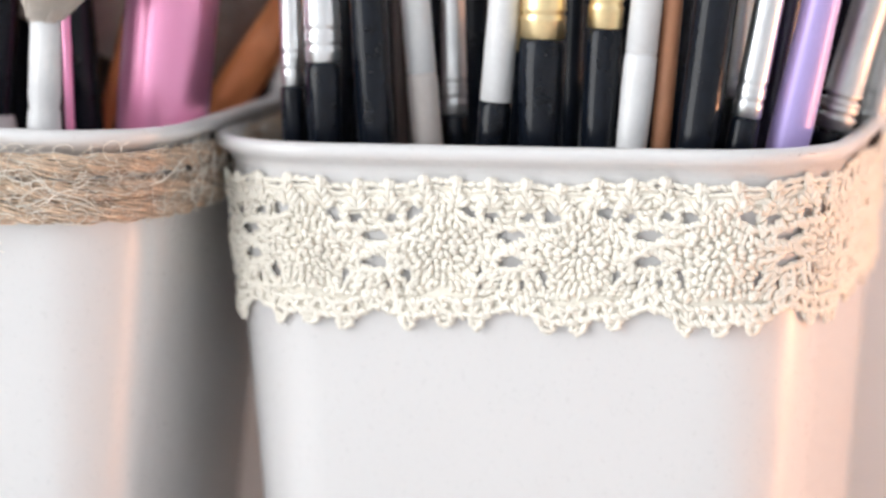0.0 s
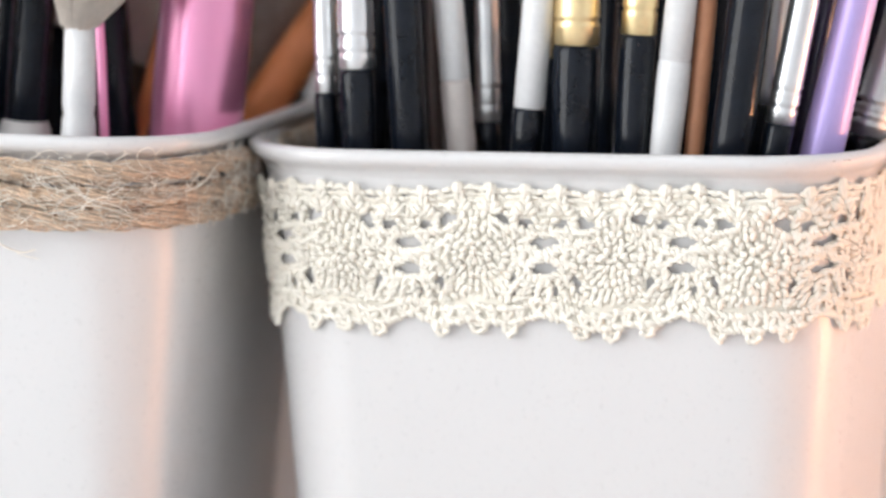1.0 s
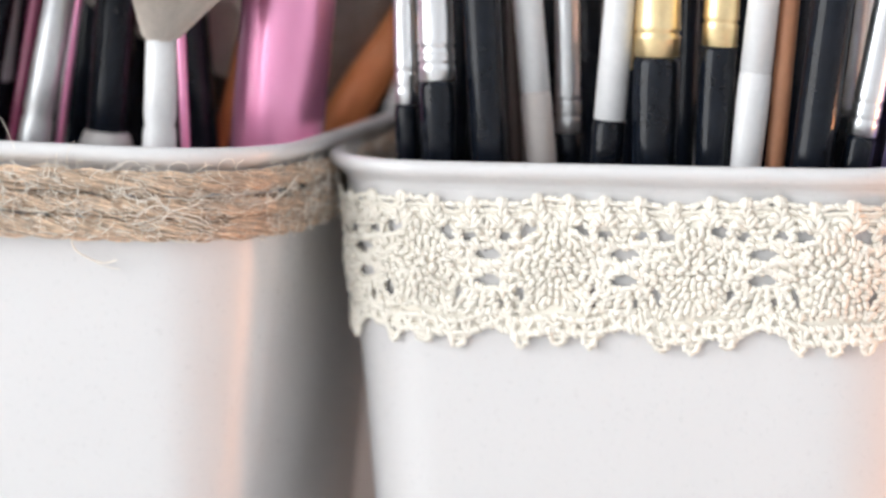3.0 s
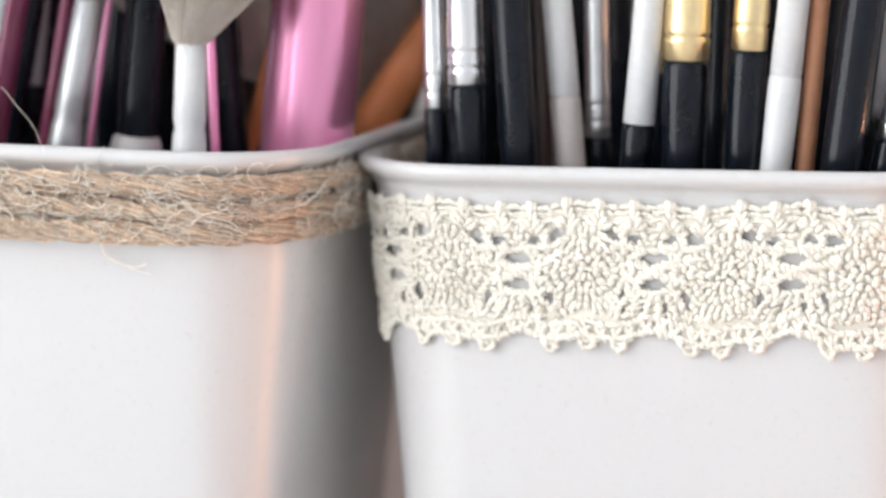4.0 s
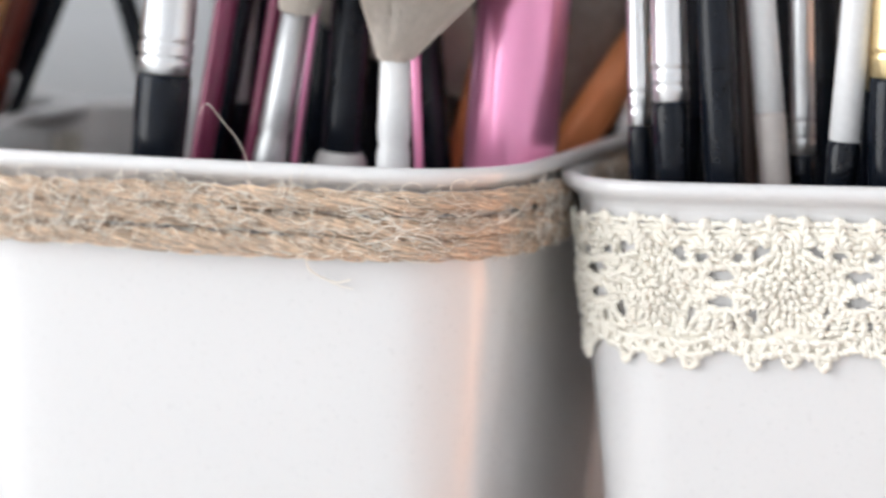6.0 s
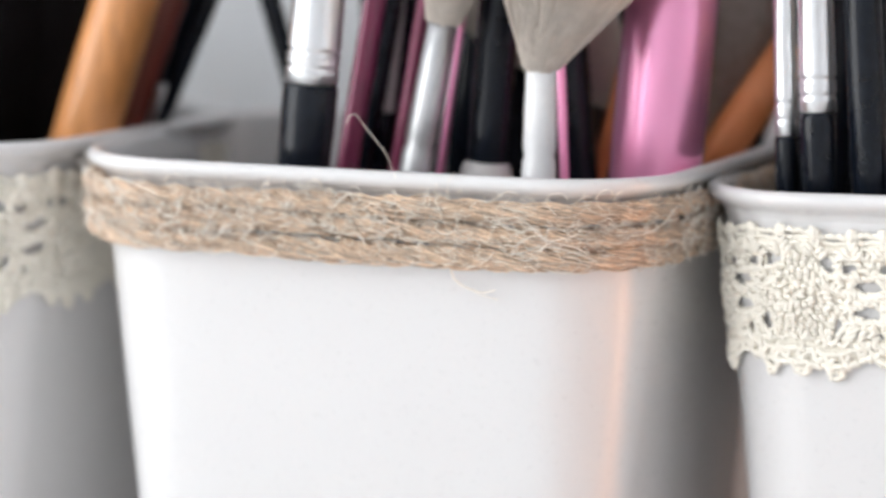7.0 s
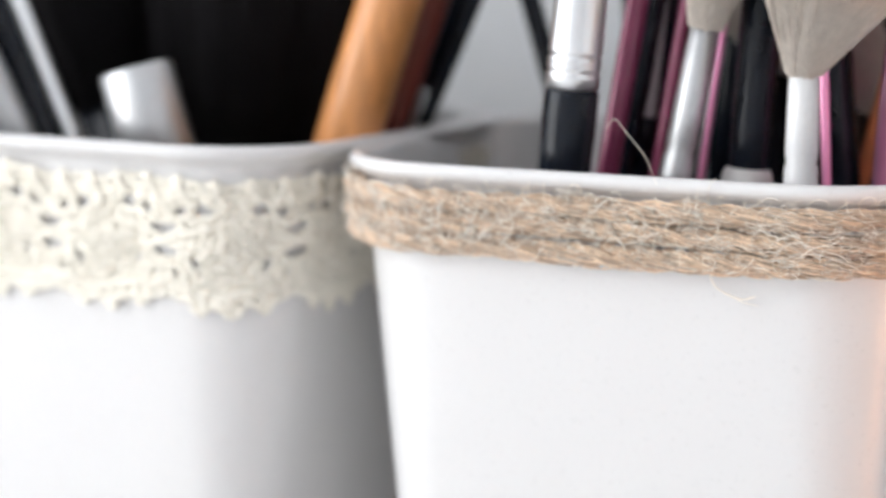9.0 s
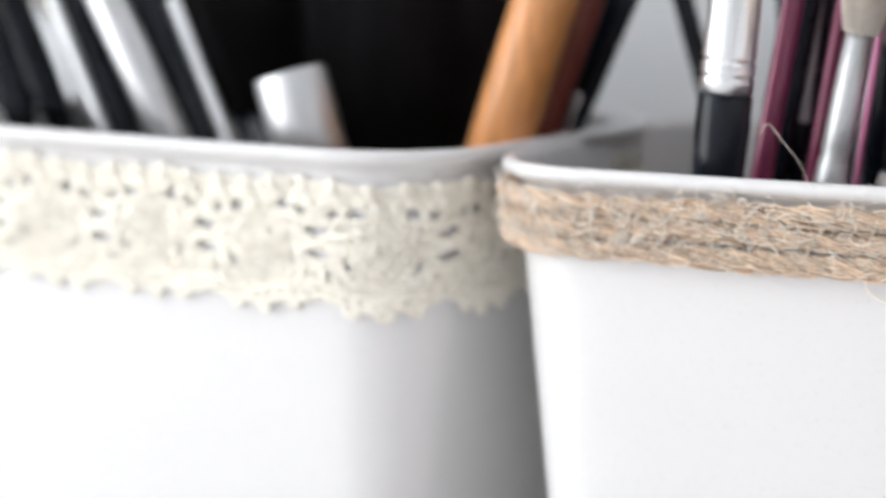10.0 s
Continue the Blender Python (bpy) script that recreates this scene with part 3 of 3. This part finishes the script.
def lace_trim(m, taper, label, phase, seed, tilt):
    rng = np.random.default_rng(seed)
    skin = Skin(taper)
    reps = int(round(skin.girth / PERIOD))
    pitch = skin.girth / reps
    half = pitch / 2
    MID = 0.0130

    def place(u, v, off):
        z = LACE_TOP - v + tilt * np.sin(2 * np.pi * u / skin.girth) + 0.0005 * np.sin(u * 210 + seed) + 0.0003 * np.sin(u * 533)
        return skin.place(u, z, off + 0.0002 * np.sin(u * 320 + v * 500))

    thing = new("lace_trim")
    thing.matrix_world = m
    tagged(thing, label, "lace", "lace trims")

    def grain_part(name, rows, lift=0.00075, label=""):
        a = np.array(rows)
        part(name, grains(place, a[:, 0], a[:, 1], a[:, 2], a[:, 3:5], lift + a[:, 5]), LACE, thing, label)

    def cord(points, thick=0.0008, lift=0.0, slant=0.62, step=0.00095, slack=1.0):
        """A twisted cord: stitches laid aslant, one over the next, along a line."""
        p = np.array(points)
        d = np.hypot(*np.diff(p, axis=0).T)
        at = np.concatenate([[0], np.cumsum(d)])
        n = max(2, int(at[-1] / step))
        q = (np.arange(n) + 0.5) / n * at[-1]
        u, v = np.interp(q, at, p[:, 0]), np.interp(q, at, p[:, 1])
        ang = np.arctan2(np.gradient(v), np.gradient(u))
        return [(u[k] + rng.normal(0, 0.00012), v[k] + rng.normal(0, 0.00012), ang[k] + slant + rng.normal(0, 0.25), step * rng.uniform(1.8, 2.4) * slack, 1.12 * thick * rng.uniform(0.85, 1.18), lift + rng.uniform(0, 0.0003)) for k in range(n)]

    def arc(cu, cv, ru, rv, a0, a1, n=14):
        return [(cu + ru * math.cos(a0 + (a1 - a0) * k / n), cv + rv * math.sin(a0 + (a1 - a0) * k / n)) for k in range(n + 1)]

    def free(x, v, slack):
        return all(((x - a) / ra) ** 2 + ((v - b) / rb) ** 2 > slack for a, b, ra, rb in HOLES)

    # a thin worked ground under the stitches, open where the lace is open
    fine = 0.00042
    cols, lines = int(skin.girth / fine), int(0.0243 / fine)
    gu, gv = np.meshgrid(np.arange(cols) * skin.girth / cols, 0.0022 + np.arange(lines + 1) * fine)
    grid = place(gu.ravel(), gv.ravel(), 0.00067 + 0.00012 * rng.random(gu.size))
    faces = []
    for j in range(lines):
        for i in range(cols):
            x = ((i + 0.5) * skin.girth / cols - phase) % pitch
            v = 0.0022 + (j + 0.5) * fine
            if v > bottom_edge(x) - 0.0003 or not free(x if x < half else x - pitch, v, 1.15):
                continue
            faces.append((j * cols + i, j * cols + (i + 1) % cols, (j + 1) * cols + (i + 1) % cols, (j + 1) * cols + i))
    used = sorted({i for q in faces for i in q})
    to = {i: k for k, i in enumerate(used)}
    part("ground_weave", ([grid[i] for i in used], [[to[i] for i in q] for q in faces]), LACE, thing)

    # the two cords along the top
    long = np.linspace(0, skin.girth, 400)
    grain_part("header_cord", cord(np.c_[long, 0.0013 + 0 * long], 0.0010, 0.0, 0.2, 0.0009) + cord(np.c_[long, 0.0024 + 0 * long], 0.0008, -0.0001, 0.2, 0.0009) + cord(np.c_[long, 0.0037 + 0 * long], 0.0010, -0.0001, 0.2, 0.0009))
    for i in range(reps):
        c = i * pitch + phase
        # picots: a plump wrapped post over the cords, with two leaves under it
        for k in range(4):
            u = c + (k + 0.5 + rng.uniform(-0.05, 0.05)) * half / 2
            lean = rng.uniform(-0.0003, 0.0003)
            post = [(u + lean, 0.0004, 0.1, 0.0017, 0.0011, 0.0006)]
            for side in (-1, 0, 1):
                post.append((u + side * 0.00055 + lean * 0.6, 0.0012, 1.57 + side * 0.22 + rng.normal(0, 0.12), 0.0024, 0.0010, 0.0007 - 0.0002 * abs(side)))
            post.append((u - 0.0003, 0.0027, 1.25 + rng.normal(0, 0.15), 0.0024, 0.00115, 0.0005))
            post.append((u + 0.0005, 0.0029, 1.9 + rng.normal(0, 0.15), 0.0024, 0.00115, 0.0005))
            for side in (-1, 1):
                for e in range(2):
                    post.append((u + side * (0.0008 + 0.0007 * e), 0.0040 + 0.0007 * e, 1.57 + side * (0.6 + 0.25 * e) + rng.normal(0, 0.15), 0.0023, 0.00125, 0.0005 + 0.0002 * rng.random()))
            post.append((u + rng.uniform(-0.0004, 0.0004), 0.0046, 1.57 + rng.normal(0, 0.3), 0.0020, 0.0013, 0.0003))
            grain_part("picot", post)
        rows = []
        # the rosette: rings of short stitches set side by side, pointing outward
        for ring in range(7):
            rr = 0.0006 + ring * 0.00128
            count = max(3, int(2 * math.pi * rr * 1.12 / 0.00112))
            shift = rng.uniform(0, 1)
            for k in range(count):
                a = 2 * math.pi * (k + shift + rng.uniform(-0.12, 0.12)) / count
                mu, mv = rr * 1.22 * math.cos(a), rr * 1.0 * math.sin(a)
                uu, vv = half + mu + rng.normal(0, 0.00016), MID + mv + rng.normal(0, 0.00016)
                if vv < 0.0058 or vv > 0.0205 or abs(mu) > half * 0.9:
                    continue
                x = uu if uu < half else uu - pitch
                if not free(x, vv, 1.25):
                    continue
                upright = 1.57 if abs(math.sin(a)) > 0.55 else a
                turn = a if ring < 3 else (upright if math.sin(a) < 0 else a)
                rise = 0.00035 * math.exp(-((rr / 0.0045) ** 2)) + 0.0002 * (ring % 2) + rng.uniform(0, 0.0003)
                rows.append((c + uu, vv, turn + rng.normal(0, 0.38), 0.0017 * rng.uniform(0.8, 1.25), 0.00128 * rng.uniform(0.85, 1.15), rise))
        # looser stitches fill what lies between rosettes, cords and border
        for j, v in enumerate(np.arange(0.0052, 0.0215, 0.00130)):
            for i2, u in enumerate(np.arange(0, pitch, 0.00140)):
                uu, vv = u + (0.0007 if j % 2 else 0) + rng.normal(0, 0.0001), v + rng.normal(0, 0.0001)
                if ((uu - half) / 1.22) ** 2 + (vv - MID) ** 2 < 0.0078 ** 2:
                    continue
                x = uu if uu < half else uu - pitch
                if not free(x, vv, 1.3):
                    continue
                side = 1 if x > 0 else -1
                ang = side * (0.55 if vv > MID else -0.55) + rng.normal(0, 0.4)
                rows.append((c + uu, vv, ang, 0.0019 * rng.uniform(0.85, 1.15), 0.00126 * rng.uniform(0.88, 1.12), rng.uniform(0.0, 0.0004)))
        # cords round the pairs of openings, crossing between them
        for b in (0.0106, 0.0153):
            rows += cord(arc(c, b, 0.0033, 0.0016, 0, 2 * math.pi, 22), 0.00085, 0.0003)
        for sgn in (-1, 1):
            rows += cord([(c - sgn * 0.0030, 0.0117), (c + sgn * 0.0030, 0.0142)], 0.0010, 0.0004)
            rows += cord([(c + sgn * 0.0030, 0.0122), (c + sgn * 0.0058, 0.0110), (c + sgn * 0.0085, 0.0094)], 0.00095, 0.0004)
            rows += cord([(c + sgn * 0.0030, 0.0142), (c + sgn * 0.0060, 0.0140)], 0.00095, 0.0004)
            # bars that fan down to the border
            for e, (u0, u1) in enumerate(((0.0038, 0.0068), (0.0026, 0.0040), (0.0008, 0.0012))):
                rows += cord([(c + sgn * u0, 0.0166 + 0.0004 * e), (c + sgn * (u0 + u1) / 2, 0.0188), (c + sgn * u1, 0.0214)], 0.00095, 0.0004)
            rows += cord([(c + sgn * 0.0012, 0.0088), (c + sgn * 0.0042, 0.0084), (c + sgn * 0.0064, 0.0084), (c + sgn * 0.0095, 0.0072)], 0.0010, 0.0004)
            rows += cord([(c + sgn * 0.0048, 0.0082), (c + sgn * 0.0052, 0.0064), (c + sgn * 0.0058, 0.0050)], 0.0009, 0.0003)
        grain_part("motif", rows)
        # the border: two chains that follow the scallop, tied by short bars
        xs = np.linspace(0, pitch, 40)
        edge = np.array([bottom_edge(x) for x in xs])
        border = cord(np.c_[c + xs, edge - 0.0030], 0.0011, 0.0003, 0.7) + cord(np.c_[c + xs, edge - 0.0006], 0.0012, 0.0003, 0.7)
        for k in range(9):
            x = (k + 0.5 + rng.uniform(-0.15, 0.15)) * pitch / 9
            v = bottom_edge(x)
            for e in (-1, 1):
                border.append((c + x + e * 0.0004, v - 0.0018, 1.57 + e * 0.45 + rng.normal(0, 0.2), 0.0026, 0.0012, 0.0004))
        grain_part("border", border)
        # three plump loops hang from each scallop
        for k in (-1, 0, 1):
            u = c + half + k * 0.0062 + rng.uniform(-0.0003, 0.0003)
            v = bottom_edge(u - c) - 0.0001
            wide = 0.0012 * rng.uniform(0.9, 1.15)
            loops = cord(arc(u, v, wide, 0.0017 * rng.uniform(0.85, 1.15), -0.3, math.pi + 0.3), 0.00105, 0.0003, 0.3, 0.0006)
            loops += cord(arc(u, v - 0.0008, 0.0021, 0.0014, 0.0, math.pi), 0.00095, 0.0001, 0.3)
            grain_part("edge_loop", loops)
    return thing


lace_trim(STAND["one"], TAPER["one"], "cream crocheted cotton lace glued round the pot", -0.0002, 3, 0.0006)
lace_trim(STAND["three"], TAPER["three"], "cream crocheted cotton lace round the far pot", 0.009, 8, -0.0006)


# ---- the jute rope ----
def jute_rope(m, taper, label):
    rng = np.random.default_rng(11)
    skin = Skin(taper, 0.119)
    thing = new("jute_rope")
    thing.matrix_world = m
    tagged(thing, label, "rope")
    us = np.arange(0, skin.girth, 0.0011)
    n = len(us)

    def centre(u, k):
        z = (0.1234, 0.1194, 0.1154)[k] + 0.00035 * np.sin(u * 47 + k * 2.1) + 0.0002 * np.sin(u * 131 + k) + (0.0010 - 0.0009 * k) * np.clip((u - 0.03) / 0.06, -0.5, 1) * 0.3
        return z, 0.0021 + 0.0002 * np.sin(u * 83 + 3 * k)

    TWIST, ORBIT, PLY = 0.0215, 0.00088, 0.00125

    def ply_at(u, k, ply):
        ang = -u * (2 * math.pi / TWIST) + ply * 2 * math.pi / 3 + 1.7 * k + 0.5 * np.sin(u * 61 + k)
        z, off = centre(u, k)
        return z + ORBIT * np.sin(ang), off + ORBIT * np.cos(ang)

    for k in range(3):
        wrap = None
        for ply in range(3):
            verts, sides = [], 10
            z, off = ply_at(us, k, ply)
            for s in range(sides):
                a = 2 * math.pi * s / sides
                wob = PLY * (1 + 0.06 * np.sin(us * 310 + s * 2.3 + ply) + 0.07 * rng.normal(size=n))
                verts.append(skin.place(us, z + wob * np.sin(a), off + wob * np.cos(a)))
            v = np.stack(verts, 1).reshape(-1, 3)
            f = [(i * sides + s, i * sides + (s + 1) % sides, ((i + 1) % n) * sides + (s + 1) % sides, ((i + 1) % n) * sides + s) for i in range(n) for s in range(sides)]
            if wrap is None:
                wrap = part("wrap", (v, f), JUTE, thing, "one turn of twisted jute")
            else:
                part("ply", (v, f), JUTE, wrap)
    # fibres that lie along the twist
    lying = []
    for _ in range(7000):
        k, ply = int(rng.integers(3)), int(rng.integers(3))
        u0, long = rng.uniform(0, skin.girth), rng.uniform(0.006, 0.02)
        s = np.linspace(0, 1, 7)
        u = u0 + s * long
        a = rng.uniform(-1.2, 1.2)
        z, off = ply_at(u, k, ply)
        rad = 0.00132 + 0.00012 * rng.normal() + 0.00025 * np.sin(s * rng.uniform(3, 9))
        a = a + s * rng.normal(0, 0.5) + 0.15 * np.sin(s * rng.uniform(4, 12) + rng.uniform(0, 6))
        p = skin.place(u, z + rad * np.sin(a), off + rad * np.cos(a))
        lying.append(tube(p, rng.uniform(0.00007, 0.00015)))
    tagged(part("fibre_layer", join(lying), JUTE_FIBRE, thing, "straw-coloured jute fibres"), kind="stuff")
    # loose curls
    loose = []
    for _ in range(3600):
        k = int(rng.integers(3))
        u0, a0 = rng.uniform(0, skin.girth), rng.uniform(-1.4, 1.4)
        thin = rng.random() < 0.86
        steps, long = 11, rng.uniform(0.002, 0.0085) * (1.0 if thin else 1.5)
        head, bend, curl = rng.uniform(0, 2 * math.pi), rng.normal(0, 0.30), rng.normal(0, 0.07)
        z, off = centre(np.array([u0]), k)
        u, zz, o = u0, float(z[0]) + 0.0020 * math.sin(a0), float(off[0]) + 0.0020 * math.cos(a0)
        if rng.random() < 0.6:
            head = rng.choice([0.0, math.pi]) + rng.normal(0, 0.5)
        pts = []
        lift = rng.uniform(0.0, 0.40)
        for i in range(steps):
            pts.append((u, zz, o))
            u += math.cos(head) * long / steps
            zz += math.sin(head) * long / steps
            o += lift * long / steps * math.sin(math.pi * (i + 1) / steps * 1.3)
            head += bend + curl * i
            bend += rng.normal(0, 0.08)
        pts = np.array(pts)
        if pts[:, 1].min() < 0.1128 or pts[:, 1].max() > 0.1285 and rng.random() < 0.93:
            continue
        p = skin.place(pts[:, 0], pts[:, 1], np.maximum(pts[:, 2], 0.0004))
        loose.append(tube(p, np.linspace(rng.uniform(0.00007, 0.00012) * (1.0 if thin else 1.7), 0.00006, steps)))
    tagged(part("fuzz", join(loose), FUZZ, thing, "pale curled loose fibres"), kind="stuff")

    def stray(points, thick):
        ctrl = np.array(points)
        s = np.linspace(0, len(ctrl) - 1, 22)
        q = np.stack([np.interp(s, range(len(ctrl)), ctrl[:, j]) for j in range(3)], 1)
        for _ in range(2):
            q[1:-1] = (q[:-2] + 2 * q[1:-1] + q[2:]) / 4
        return part("stray_fibre", tube(skin.place(q[:, 0], q[:, 1], q[:, 2]), thick, 5), FUZZ, thing)

    stray([(0.0205, 0.1135, 0.0020), (0.0210, 0.1108, 0.0016), (0.0235, 0.1092, 0.0014), (0.0265, 0.1084, 0.0014), (0.0288, 0.1092, 0.0016)], 0.00016)
    stray([(0.0235, 0.1094, 0.0012), (0.0260, 0.1080, 0.0010), (0.0292, 0.1074, 0.0010)], 0.00008)
    stray([(0.0117, 0.1290, 0.0048), (0.0097, 0.1342, 0.0048), (0.0072, 0.1368, 0.0048), (0.0053, 0.1392, 0.0048), (0.0043, 0.1406, 0.0048), (0.0031, 0.1402, 0.0048), (0.0025, 0.1385, 0.0048)], 0.00005)
    return thing


jute_rope(STAND["two"], TAPER["two"], "rough natural jute rope wound three times round the pot")


# ---- worn spots ----
def rim_chip(m, u, long, z, seed):
    """A dark scratch where the lacquer has come off the rim."""
    rng = random.Random(seed)
    skin = Skin(TAPER["one"], HIGH)
    n = 9
    pts = [skin.place(np.array([u + long * k / (n - 1)]), np.array([z + rng.uniform(-0.00008, 0.00008)]), 0.00272)[0] for k in range(n)]
    ob = part("rim_chip", tube(pts, [0.00002 + 0.00011 * rng.uniform(0.4, 1) * math.sin(math.pi * (k + 0.3) / n) for k in range(n)], 6), BROWN)
    ob.matrix_world = m
    return tagged(ob, "small dark worn scratch on the white rim", "scratch", "scratches on the rim")


for u, long in ((0.0475, 0.0010), (0.0492, 0.0016), (0.0512, 0.0028)):
    rim_chip(STAND["one"], u, long, 0.1288, int(u * 1e5))
